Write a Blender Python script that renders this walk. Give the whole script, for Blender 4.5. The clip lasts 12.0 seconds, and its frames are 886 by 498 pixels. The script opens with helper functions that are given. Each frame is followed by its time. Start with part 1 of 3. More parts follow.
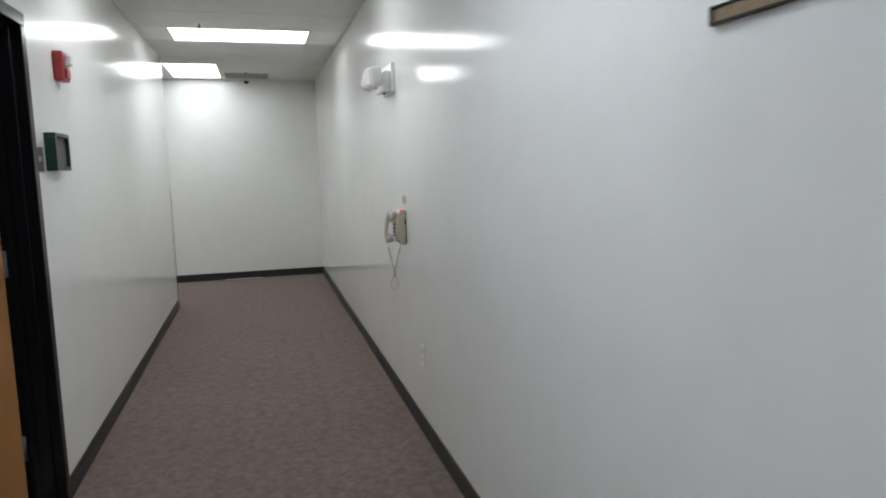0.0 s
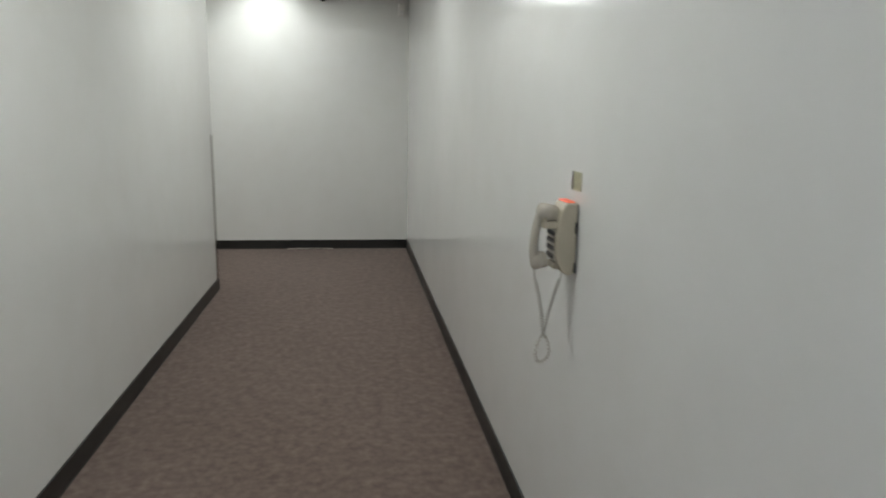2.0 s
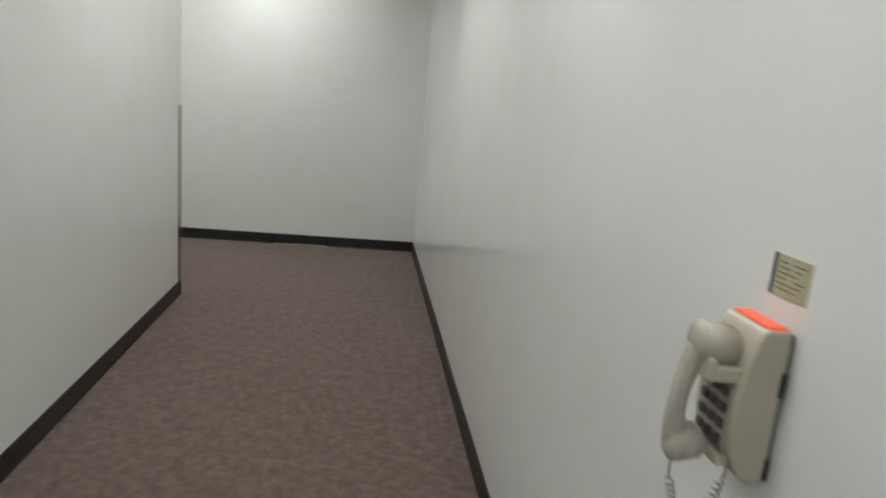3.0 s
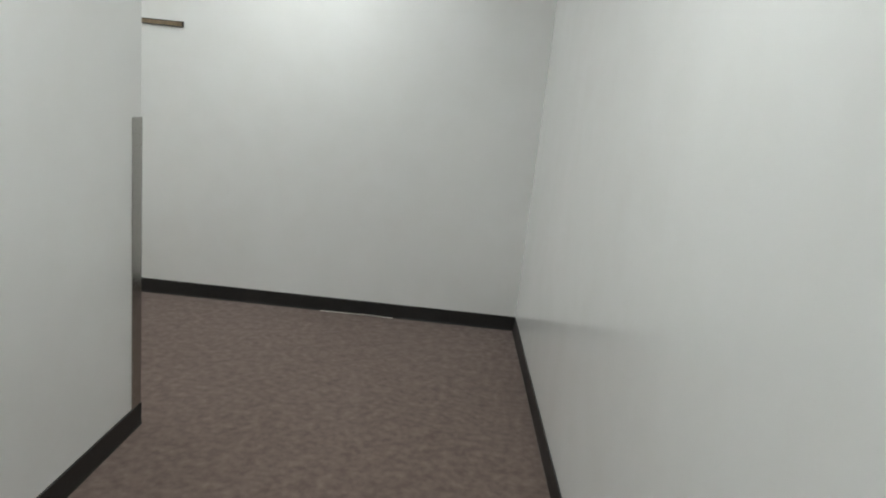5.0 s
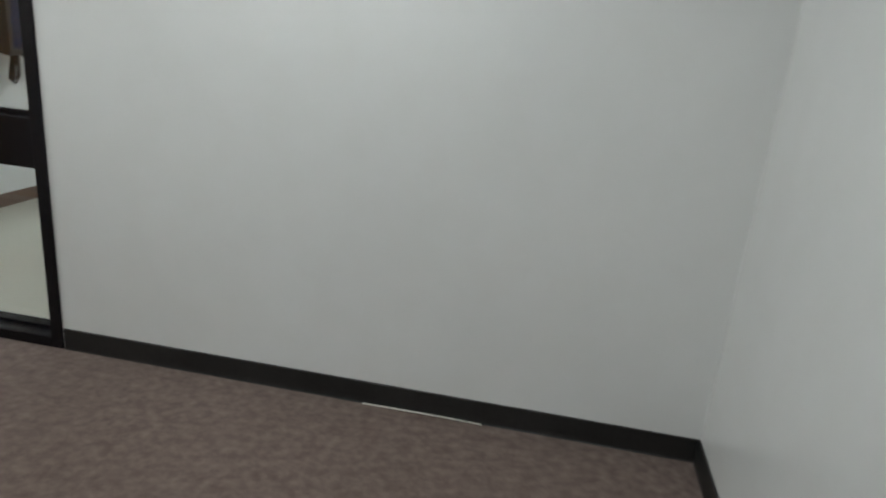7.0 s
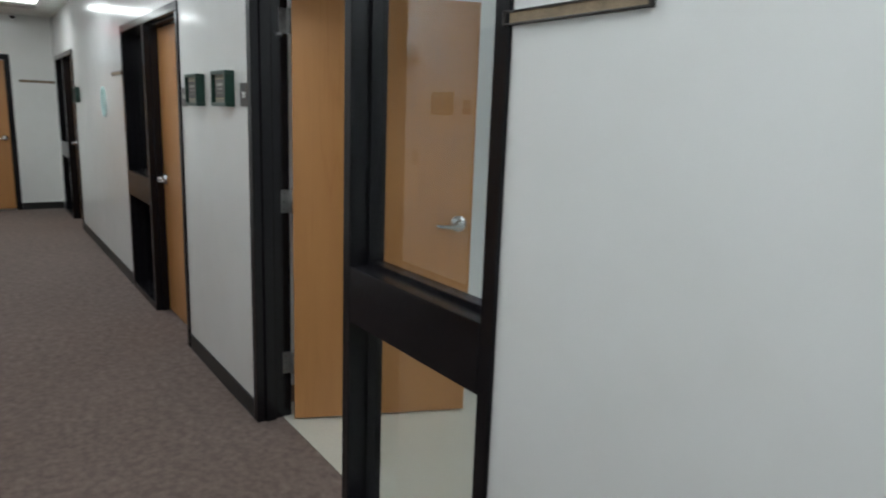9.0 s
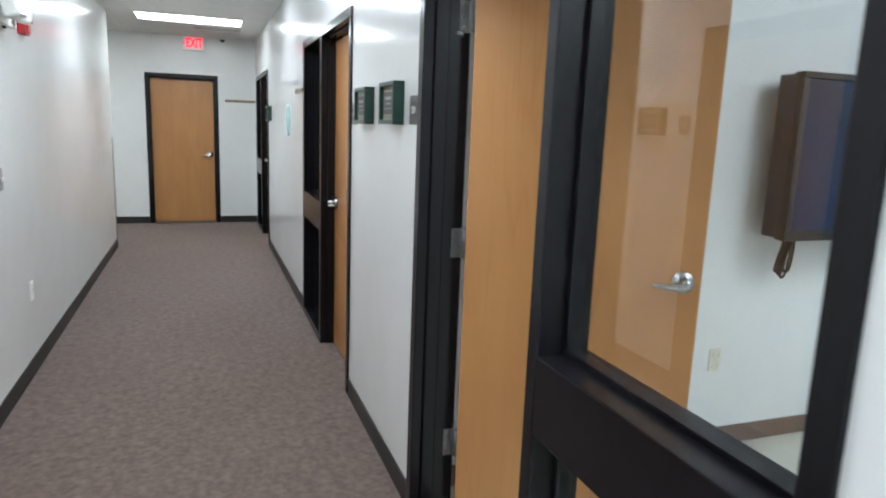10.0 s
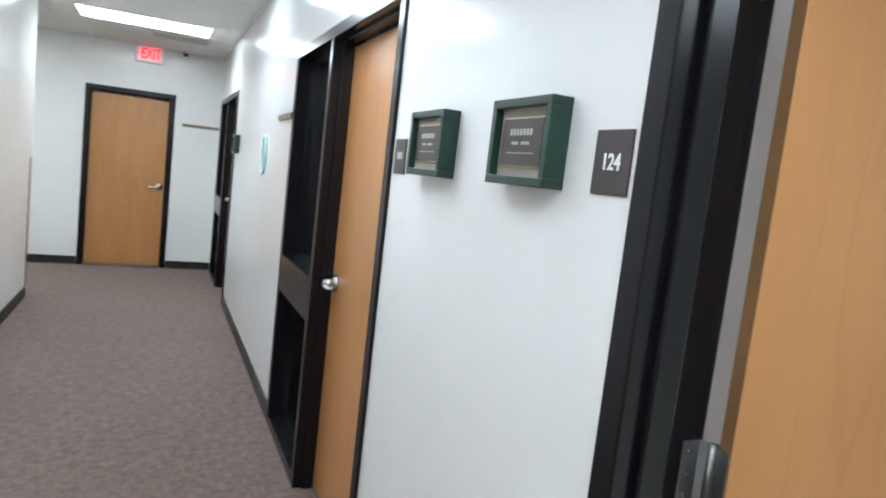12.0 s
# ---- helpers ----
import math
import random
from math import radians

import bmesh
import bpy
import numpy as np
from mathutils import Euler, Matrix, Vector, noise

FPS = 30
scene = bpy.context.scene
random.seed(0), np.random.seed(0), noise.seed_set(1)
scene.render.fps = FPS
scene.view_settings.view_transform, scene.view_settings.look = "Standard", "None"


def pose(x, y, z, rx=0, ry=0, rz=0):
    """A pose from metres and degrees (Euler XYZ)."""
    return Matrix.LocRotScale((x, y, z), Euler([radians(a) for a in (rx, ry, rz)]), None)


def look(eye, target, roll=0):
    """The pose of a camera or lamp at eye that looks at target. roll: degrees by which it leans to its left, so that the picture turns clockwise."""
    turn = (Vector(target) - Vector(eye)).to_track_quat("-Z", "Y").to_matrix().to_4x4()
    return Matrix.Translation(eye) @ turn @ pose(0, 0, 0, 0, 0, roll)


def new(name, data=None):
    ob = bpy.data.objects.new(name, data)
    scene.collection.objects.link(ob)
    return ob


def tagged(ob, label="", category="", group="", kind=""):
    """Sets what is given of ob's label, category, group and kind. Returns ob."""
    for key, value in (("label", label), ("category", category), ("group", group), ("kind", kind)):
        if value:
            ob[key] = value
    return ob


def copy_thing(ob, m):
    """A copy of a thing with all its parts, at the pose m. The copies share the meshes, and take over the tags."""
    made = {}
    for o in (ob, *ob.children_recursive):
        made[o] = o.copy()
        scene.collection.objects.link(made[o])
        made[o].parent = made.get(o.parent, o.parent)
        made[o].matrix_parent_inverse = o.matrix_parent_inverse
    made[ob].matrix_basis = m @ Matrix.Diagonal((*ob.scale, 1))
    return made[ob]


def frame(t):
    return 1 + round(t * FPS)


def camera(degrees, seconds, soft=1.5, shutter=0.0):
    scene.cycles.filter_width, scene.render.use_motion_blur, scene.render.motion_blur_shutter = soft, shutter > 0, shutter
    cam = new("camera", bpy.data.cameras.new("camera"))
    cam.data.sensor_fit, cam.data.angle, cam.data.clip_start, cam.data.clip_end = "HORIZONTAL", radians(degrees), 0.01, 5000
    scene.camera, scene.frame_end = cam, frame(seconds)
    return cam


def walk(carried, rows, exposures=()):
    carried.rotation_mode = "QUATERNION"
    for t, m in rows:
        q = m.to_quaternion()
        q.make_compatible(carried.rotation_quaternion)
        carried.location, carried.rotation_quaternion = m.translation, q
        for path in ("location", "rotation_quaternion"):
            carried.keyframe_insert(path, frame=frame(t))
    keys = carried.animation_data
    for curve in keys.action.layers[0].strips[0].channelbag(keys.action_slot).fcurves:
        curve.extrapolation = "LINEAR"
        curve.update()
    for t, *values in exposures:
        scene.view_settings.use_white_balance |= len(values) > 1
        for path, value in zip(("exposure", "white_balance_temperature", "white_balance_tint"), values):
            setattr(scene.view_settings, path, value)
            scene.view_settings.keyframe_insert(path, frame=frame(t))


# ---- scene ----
cam = camera(67.6, 12.0, soft=1.9, shutter=0.28)

PATH = [
    (0, (-0.831, -9.557, 1.5), (-0.305, -7.644, 1.25), -1.4),
    (0.3, (-0.878, -9.175, 1.494), (-0.333, -7.272, 1.208), -0.42),
    (0.5, (-0.867, -9.031, 1.5), (-0.258, -7.155, 1.169), 0.2),
    (0.7, (-0.823, -8.833, 1.484), (-0.161, -6.975, 1.15), 1.08),
    (1, (-0.762, -8.514, 1.463), (-0.148, -6.636, 1.154), 0.65),
    (1.3, (-0.73, -8.198, 1.475), (-0.238, -6.288, 1.144), -0.02),
    (1.5, (-0.738, -7.988, 1.479), (-0.312, -6.068, 1.117), 0.9),
    (1.7, (-0.69, -7.783, 1.501), (-0.288, -5.862, 1.115), 1.33),
    (2, (-0.625, -7.484, 1.466), (-0.353, -5.54, 1.081), 1.15),
    (2.2, (-0.595, -7.274, 1.478), (-0.449, -5.322, 1.068), 0.92),
    (2.5, (-0.596, -6.938, 1.462), (-0.530, -4.983, 1.042), 1.81),
    (2.7, (-0.604, -6.749, 1.493), (-0.516, -4.798, 1.065), 3.22),
    (3, (-0.53, -6.434, 1.475), (-0.278, -4.497, 1.046), 5.3),
    (5, (-0.526, -4.364, 1.472), (-0.534, -2.41, 1.047), 6),
    (5.5, (-0.51, -3.886, 1.449), (-0.411, -1.932, 1.035), 6.8),
    (5.7, (-0.548, -3.675, 1.476), (-0.541, -1.72, 1.051), 5.94),
    (6, (-0.596, -3.331, 1.465), (-0.751, -1.391, 1.006), 5.3),
    (6.2, (-0.649, -3.176, 1.481), (-0.797, -1.233, 1.03), 5.75),
    (6.5, (-0.611, -2.843, 1.49), (-0.732, -0.911, 0.985), 6.1),
    (6.7, (-0.631, -2.642, 1.46), (-0.782, -0.733, 0.882), 6),
    (8.3, (-1.073, -1.405, 1.554), (-2.381, 0.03, 1.076), 2.1),
    (8.5, (-1.2, -1.306, 1.533), (-2.588, 0.061, 1.083), 2.7),
    (8.7, (-1.344, -1.207, 1.549), (-2.831, 0.059, 1.116), 1.8),
    (9, (-1.477, -1.085, 1.562), (-3.071, 0.056, 1.167), 2.1),
    (9.2, (-1.62, -0.955, 1.556), (-3.309, 0.047, 1.178), 0.96),
    (9.5, (-1.796, -0.827, 1.575), (-3.6, -0.032, 1.237), 0.6),
    (9.7, (-1.944, -0.775, 1.55), (-3.779, -0.049, 1.228), 0.82),
    (10, (-2.172, -0.77, 1.565), (-4.019, -0.095, 1.203), 2.2),
    (10.2, (-2.305, -0.752, 1.59), (-4.157, -0.09, 1.223), 3.56),
    (10.5, (-2.524, -0.674, 1.563), (-4.362, 0.028, 1.203), 4.8),
    (10.7, (-2.693, -0.65, 1.564), (-4.563, -0.037, 1.209), 2.82),
    (11, (-2.976, -0.644, 1.571), (-4.887, -0.176, 1.215), 3.7),
    (11.2, (-3.154, -0.684, 1.564), (-5.061, -0.196, 1.212), 4.8),
    (11.5, (-3.356, -0.732, 1.602), (-5.24, -0.136, 1.295), 6.7),
    (12, (-3.738, -0.7, 1.57), (-5.556, 0.105, 1.352), 6.6),
]
walk(cam, [(t, look(eye, target, roll)) for t, eye, target, roll in PATH],
     exposures=[(0.0, -0.05, 6480, 14), (0.5, -0.18, 6430, 13), (1.5, -0.17, 6620, 11), (2.5, -0.08, 6800, 11), (5.0, 0.1, 6550, 11), (6.5, -0.03, 6450, 11), (8.3, -0.1, 6200, 11),
                (9.0, -0.08, 6150, 11), (9.5, 0.22, 6060, 11), (10.0, 0.75, 5880, 11), (10.5, 0.98, 5780, 11), (11.0, 1.13, 5820, 11), (11.5, 1.08, 5820, 11), (12.0, 1.0, 5820, 11)])

# ---- world and light levels ----
LAMP = 8.2                      # troffer diffuser emission
LAMP_COLOUR = (0.93, 0.995, 0.985, 1)
COOL_COLOUR = (0.885, 0.975, 1.045, 1)     # bluer tint added to unseen lights at corridor one's south end, cooling the wall
FAR_COLOUR = (0.945, 1.0, 0.945, 1)       # greener tubes by the exit
world = bpy.data.worlds.new("world")
world.use_nodes = True
world.node_tree.nodes["Background"].inputs[0].default_value = (0.02, 0.02, 0.022, 1)
world.node_tree.nodes["Background"].inputs[1].default_value = 0.0
scene.world = world

# ---- plan in metres ----
CEIL = 2.72
WALL_T = 0.160
LX, LY = -1.76, -1.768          # inner corner of the two corridors
L2X = -10.915                   # second corner
FAR = -12.78                    # far wall
SOUTH = -13.6                   # closes corridor one behind the start
BASE_H = 0.10


# ---- materials ----
def material(name):
    m = bpy.data.materials.new(name)
    m.use_nodes = True
    t = m.node_tree
    return m, t, t.nodes["Principled BSDF"]


def tex(t, scale, detail=4.0, kind="ShaderNodeTexNoise", stretch=None):
    co = t.nodes.new("ShaderNodeTexCoord")
    n = t.nodes.new(kind)
    n.inputs["Scale"].default_value = scale
    if kind == "ShaderNodeTexNoise":
        n.inputs["Detail"].default_value = detail
    if stretch:
        mp = t.nodes.new("ShaderNodeMapping")
        mp.inputs["Scale"].default_value = stretch
        t.links.new(co.outputs["Object"], mp.inputs[0])
        t.links.new(mp.outputs[0], n.inputs["Vector"])
    else:
        t.links.new(co.outputs["Object"], n.inputs["Vector"])
    return n


def ramp(t, src, stops):
    r = t.nodes.new("ShaderNodeValToRGB")
    while len(r.color_ramp.elements) < len(stops):
        r.color_ramp.elements.new(0.5)
    for e, (p, c) in zip(r.color_ramp.elements, stops):
        e.position, e.color = p, (*c, 1)
    t.links.new(src, r.inputs[0])
    return r


def mix(t, mode, fac, a, b):
    m = t.nodes.new("ShaderNodeMix")
    m.data_type, m.blend_type = "RGBA", mode
    m.inputs["Factor"].default_value = fac
    t.links.new(a, m.inputs["A"])
    t.links.new(b, m.inputs["B"])
    return m.outputs["Result"]


def bump(t, b, src, strength, distance):
    n = t.nodes.new("ShaderNodeBump")
    n.inputs["Strength"].default_value = strength
    n.inputs["Distance"].default_value = distance
    t.links.new(src, n.inputs["Height"])
    t.links.new(n.outputs[0], b.inputs["Normal"])


def surface(name, colour, rough, vary=0.06, scale=6.0, fine=120.0, relief=0.05, metal=0.0, spec=0.5, depth=0.002, rvary=0.015):
    """Colour with a broad and a fine variation, roughness variation and fine relief."""
    m, t, b = material(name)
    broad, grain = tex(t, scale), tex(t, fine, 2)
    lo, hi = [max(0, c * (1 - vary)) for c in colour], [min(1, c * (1 + vary)) for c in colour]
    r1 = ramp(t, broad.outputs[0], [(0.3, lo), (0.7, hi)])
    r2 = ramp(t, grain.outputs[0], [(0.3, (1 - vary,) * 3), (0.7, (1, 1, 1))])
    t.links.new(mix(t, "MULTIPLY", 1.0, r1.outputs[0], r2.outputs[0]), b.inputs["Base Color"])
    rr = ramp(t, broad.outputs[0], [(0.3, (max(0, rough - rvary),) * 3), (0.7, (min(1, rough + rvary),) * 3)])
    t.links.new(rr.outputs[0], b.inputs["Roughness"])
    b.inputs["Metallic"].default_value = metal
    b.inputs["Specular IOR Level"].default_value = spec
    if relief:
        bump(t, b, grain.outputs[0], relief, depth)
    return m


def glow(name, colour, strength):
    m, t, b = material(name)
    b.inputs["Base Color"].default_value = colour
    b.inputs["Emission Color"].default_value = colour
    b.inputs["Emission Strength"].default_value = strength
    b.inputs["Roughness"].default_value = 0.4
    return m


def carpet_material():
    """Looped pile: mottled tufts of a few tones, blurred into blotches, with broad traffic wear."""
    m, t, b = material("loop_carpet")
    fine, mid, blot, wide = tex(t, 300, 2), tex(t, 29, 3), tex(t, 15, 4), tex(t, 1.3, 3)
    c1 = ramp(t, mid.outputs[0], [(0.33, (0.158, 0.114, 0.098)), (0.50, (0.186, 0.137, 0.118)), (0.69, (0.224, 0.169, 0.148))])
    c2 = ramp(t, blot.outputs[0], [(0.34, (0.79, 0.775, 0.765)), (0.62, (1, 1, 1))])
    c3 = ramp(t, wide.outputs[0], [(0.3, (0.90, 0.89, 0.88)), (0.7, (1, 1, 1))])
    c4 = ramp(t, fine.outputs[0], [(0.3, (0.86, 0.85, 0.84)), (0.65, (1.0, 1.0, 1.0))])
    c = mix(t, "MULTIPLY", 1.0, c1.outputs[0], c2.outputs[0])
    c = mix(t, "MULTIPLY", 1.0, c, c4.outputs[0])
    t.links.new(mix(t, "MULTIPLY", 1.0, c, c3.outputs[0]), b.inputs["Base Color"])
    b.inputs["Roughness"].default_value = 0.95
    b.inputs["Specular IOR Level"].default_value = 0.1
    b.inputs["Sheen Weight"].default_value = 0.15
    b.inputs["Sheen Roughness"].default_value = 0.5
    bump(t, b, fine.outputs[0], 0.25, 0.002)
    return m


def wood_material():
    """Plain-sliced veneer: broad mottled tone, straight fine grain, here and there a thin wavy growth line."""
    m, t, b = material("honey_maple_veneer")
    pores = tex(t, 30, 4, stretch=(7, 7, 0.22))
    mottle = tex(t, 1.6, 4, stretch=(3.5, 3.5, 0.8))
    streak = tex(t, 2.2, 3, stretch=(9, 9, 0.22))
    growth = tex(t, 1.0, 2.5, stretch=(7.5, 7.5, 0.42))
    patch = tex(t, 1.1, 2, stretch=(2.6, 2.6, 0.5))
    c1 = ramp(t, mottle.outputs[0], [(0.3, (0.440, 0.203, 0.069)), (0.7, (0.522, 0.256, 0.094))])
    c2 = ramp(t, pores.outputs[0], [(0.3, (0.975, 0.968, 0.958)), (0.6, (1, 1, 1))])
    c3 = ramp(t, streak.outputs[0], [(0.34, (0.972, 0.962, 0.945)), (0.58, (1, 1, 1))])
    w, d = (1, 1, 1), (0.80, 0.72, 0.62)
    lines = ramp(t, growth.outputs[0], [(0.40, w), (0.412, d), (0.43, w), (0.485, w), (0.495, d), (0.512, w), (0.565, w), (0.576, d), (0.592, w)])
    where = ramp(t, patch.outputs[0], [(0.47, (0, 0, 0)), (0.58, (1, 1, 1))])
    plain = t.nodes.new("ShaderNodeRGB")
    plain.outputs[0].default_value = (1, 1, 1, 1)
    shown = t.nodes.new("ShaderNodeMix")
    shown.data_type = "RGBA"
    t.links.new(where.outputs[0], shown.inputs["Factor"])
    t.links.new(plain.outputs[0], shown.inputs["A"])
    t.links.new(lines.outputs[0], shown.inputs["B"])
    c = mix(t, "MULTIPLY", 1.0, c1.outputs[0], c2.outputs[0])
    c = mix(t, "MULTIPLY", 1.0, c, c3.outputs[0])
    t.links.new(mix(t, "MULTIPLY", 0.5, c, shown.outputs["Result"]), b.inputs["Base Color"])
    b.inputs["Roughness"].default_value = 0.30
    bump(t, b, pores.outputs[0], 0.02, 0.0006)
    return m


def wall_paint(name, colour, rough):
    """Semi-gloss wall paint: faint roller texture, broad scuffs in the gloss."""
    m, t, b = material(name)
    peel, wide, mid = tex(t, 260, 2), tex(t, 0.8, 3), tex(t, 5, 4)
    lo = [c * 0.955 for c in colour]
    c1 = ramp(t, wide.outputs[0], [(0.3, lo), (0.7, colour)])
    c2 = ramp(t, mid.outputs[0], [(0.25, (0.975, 0.972, 0.965)), (0.6, (1, 1, 1))])
    t.links.new(mix(t, "MULTIPLY", 1.0, c1.outputs[0], c2.outputs[0]), b.inputs["Base Color"])
    rr = ramp(t, wide.outputs[0], [(0.3, (rough - 0.012,) * 3), (0.7, (rough + 0.012,) * 3)])
    t.links.new(rr.outputs[0], b.inputs["Roughness"])
    bump(t, b, peel.outputs[0], 0.012, 0.0006)
    return m


def glass_material():
    m, t, b = material("clear_glass")
    b.inputs["Base Color"].default_value = (0.93, 0.96, 0.95, 1)
    b.inputs["Roughness"].default_value = 0.0
    b.inputs["IOR"].default_value = 1.45
    b.inputs["Transmission Weight"].default_value = 1.0
    return m


PAINT = wall_paint("white_semi_gloss_wall", (0.80, 0.80, 0.785), 0.15)
ROOM_PAINT = wall_paint("white_room_wall", (0.80, 0.81, 0.82), 0.5)
CARPET = carpet_material()
VINYL = surface("pale_vinyl_floor", (0.62, 0.60, 0.52), 0.3, 0.05, 3, 60, 0.02)
TILE = surface("white_ceiling_tile", (0.74, 0.74, 0.71), 0.9, 0.04, 3, 160, 0.3, depth=0.003)
TBAR = surface("white_painted_grid", (0.72, 0.72, 0.70), 0.5, 0.02, 8, 90, 0)
RUBBER = surface("dark_rubber_base", (0.018, 0.017, 0.016), 0.42, 0.25, 4, 60, 0.03)
BROWN_RUBBER = surface("brown_rubber_base", (0.20, 0.135, 0.105), 0.5, 0.1, 4, 60, 0.03)
FRAME = surface("black_brown_enamel", (0.0068, 0.0061, 0.0078), 0.22, 0.05, 2.5, 60, 0.0, spec=0.28, rvary=0.004)
WOOD = wood_material()
EDGE = surface("door_edge_wood", (0.36, 0.19, 0.075), 0.5, 0.1, 6, 80, 0.03)
CHROME = surface("satin_chrome", (0.50, 0.50, 0.50), 0.22, 0.04, 20, 300, 0.0, metal=1.0)
STEEL = surface("dull_steel_hinge", (0.27, 0.265, 0.26), 0.5, 0.1, 30, 200, 0.02, metal=1.0)
GUARD = surface("brushed_steel_guard", (0.46, 0.445, 0.42), 0.19, 0.04, 3, 60, 0.0, metal=1.0, rvary=0.004)
GREEN = surface("dark_green_lacquer", (0.0095, 0.040, 0.027), 0.33, 0.2, 12, 120, 0.05)
MAT_BEIGE = surface("beige_mount", (0.34, 0.315, 0.26), 0.7, 0.08, 20, 200, 0.05)
PLAQUE = surface("brown_engraved_plaque", (0.055, 0.042, 0.040), 0.35, 0.1, 20, 200, 0.02)
BRASS = surface("brass_edge", (0.62, 0.50, 0.28), 0.35, 0.08, 30, 200, 0.0, metal=0.8)
LETTER = surface("white_lettering", (0.80, 0.80, 0.78), 0.5, 0.03, 30, 200, 0)
DIM_LETTER = surface("silver_lettering", (0.45, 0.43, 0.40), 0.5, 0.05, 30, 200, 0)
IVORY = surface("ivory_phone_plastic", (0.52, 0.47, 0.37), 0.22, 0.05, 14, 180, 0.02)
IVORY_GREY = surface("greyed_ivory_plastic", (0.47, 0.43, 0.365), 0.20, 0.06, 14, 180, 0.02)
CORD = surface("grey_ivory_cord", (0.33, 0.31, 0.27), 0.35, 0.05, 14, 180, 0)
IVORY_PLATE = surface("ivory_cover_plate", (0.74, 0.71, 0.62), 0.35, 0.04, 14, 180, 0.02)
WHITE_PLASTIC = surface("white_plastic", (0.78, 0.78, 0.75), 0.35, 0.03, 14, 180, 0.02)
GREY_PLATE = surface("grey_steel_plate", (0.22, 0.22, 0.22), 0.35, 0.08, 14, 180, 0.02, metal=0.6)
PAD = surface("grey_beige_keypad", (0.34, 0.31, 0.26), 0.4, 0.05, 20, 150, 0)
KEY = surface("charcoal_keys", (0.075, 0.07, 0.066), 0.4, 0.1, 30, 200, 0)
BLACK = surface("black_plastic", (0.012, 0.012, 0.013), 0.3, 0.2, 20, 200, 0)
RED = surface("red_alarm_plastic", (0.38, 0.018, 0.022), 0.35, 0.08, 14, 150, 0.02)
LENS = surface("clear_strobe_lens", (0.75, 0.76, 0.76), 0.12, 0.05, 30, 200, 0)
# weak emission added to lift the window's colour
ORANGE = glow("glowing_orange_red_window", (1.0, 0.13, 0.06, 1), 0.30)
CORK = surface("tan_cork", (0.27, 0.20, 0.125), 0.8, 0.2, 25, 220, 0.2)
RAIL_METAL = surface("dark_bronze_rail", (0.045, 0.038, 0.034), 0.35, 0.15, 12, 150, 0, metal=0.5)
STICKER = surface("yellow_green_card", (0.46, 0.45, 0.29), 0.3, 0.08, 20, 160, 0)
STICKER_BLUE = surface("blue_card_edge", (0.03, 0.045, 0.11), 0.35, 0.1, 20, 160, 0)
GRILLE = surface("grey_grille", (0.30, 0.30, 0.29), 0.5, 0.06, 12, 150, 0)
DARK = surface("duct_shade_grey", (0.10, 0.10, 0.10), 0.9, 0.1, 12, 150, 0)
TEAL = surface("pale_teal_loop", (0.50, 0.68, 0.66), 0.5, 0.06, 20, 200, 0)
# blue in the base colour stands for bluish reflections on the screen
SCREEN = surface("dark_glossy_screen", (0.012, 0.022, 0.060), 0.05, 0.3, 2.5, 50, 0, spec=0.28, rvary=0.003)
BEZEL = surface("brown_black_bezel", (0.014, 0.010, 0.009), 0.35, 0.15, 20, 150, 0)
GLASS = glass_material()
DIFFUSER = glow("lit_diffuser", LAMP_COLOUR, LAMP)
COOL_DIFFUSER = glow("lit_cool_diffuser", COOL_COLOUR, LAMP)
FAR_DIFFUSER = glow("lit_greenish_diffuser", FAR_COLOUR, LAMP * 1.18)
# the vent grille again, its colour lifted to look washed out by strong light
PALE_GRILLE = surface("washed_out_grille", (0.55, 0.55, 0.53), 0.5, 0.05, 12, 150, 0)
EXIT_RED = glow("lit_exit_red", (1.0, 0.012, 0.03, 1), 1.1)
EXIT_FACE = glow("exit_face", (0.95, 0.72, 0.70, 1), 0.10)
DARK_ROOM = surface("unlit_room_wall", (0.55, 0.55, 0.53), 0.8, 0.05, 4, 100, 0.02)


# ---- mesh helpers ----
def box(bm, x0, x1, y0, y1, z0, z1, bevel=0.0, mat=0, segments=2):
    r = bmesh.ops.create_cube(bm, size=1)
    vs = r["verts"]
    lo, hi = (min(x0, x1), min(y0, y1), min(z0, z1)), (max(x0, x1), max(y0, y1), max(z0, z1))
    for v in vs:
        v.co = [lo[i] if v.co[i] < 0 else hi[i] for i in range(3)]
    faces = {f for v in vs for f in v.link_faces}
    for f in faces:
        f.material_index = mat
    if bevel:
        edges = list({e for v in vs for e in v.link_edges})
        out = bmesh.ops.bevel(bm, geom=edges, offset=bevel, segments=segments, profile=0.5, affect="EDGES")
        for f in out["faces"]:
            f.material_index = mat
    return bm


def cyl(bm, p0, p1, r0, r1=None, seg=24, mat=0):
    """A closed cone or cylinder from p0 to p1."""
    p0, p1 = Vector(p0), Vector(p1)
    d = p1 - p0
    m = Matrix.Translation((p0 + p1) / 2) @ d.to_track_quat("Z", "Y").to_matrix().to_4x4()
    r = bmesh.ops.create_cone(bm, cap_ends=True, segments=seg, radius1=r0, radius2=r0 if r1 is None else r1, depth=d.length, matrix=m)
    for f in {f for v in r["verts"] for f in v.link_faces}:
        f.material_index = mat
    return bm


def ball(bm, c, r, scale=(1, 1, 1), seg=16):
    bmesh.ops.create_uvsphere(bm, u_segments=seg, v_segments=seg // 2 + 2, radius=r,
                              matrix=Matrix.Translation(c) @ Matrix.Diagonal((*scale, 1)))
    return bm


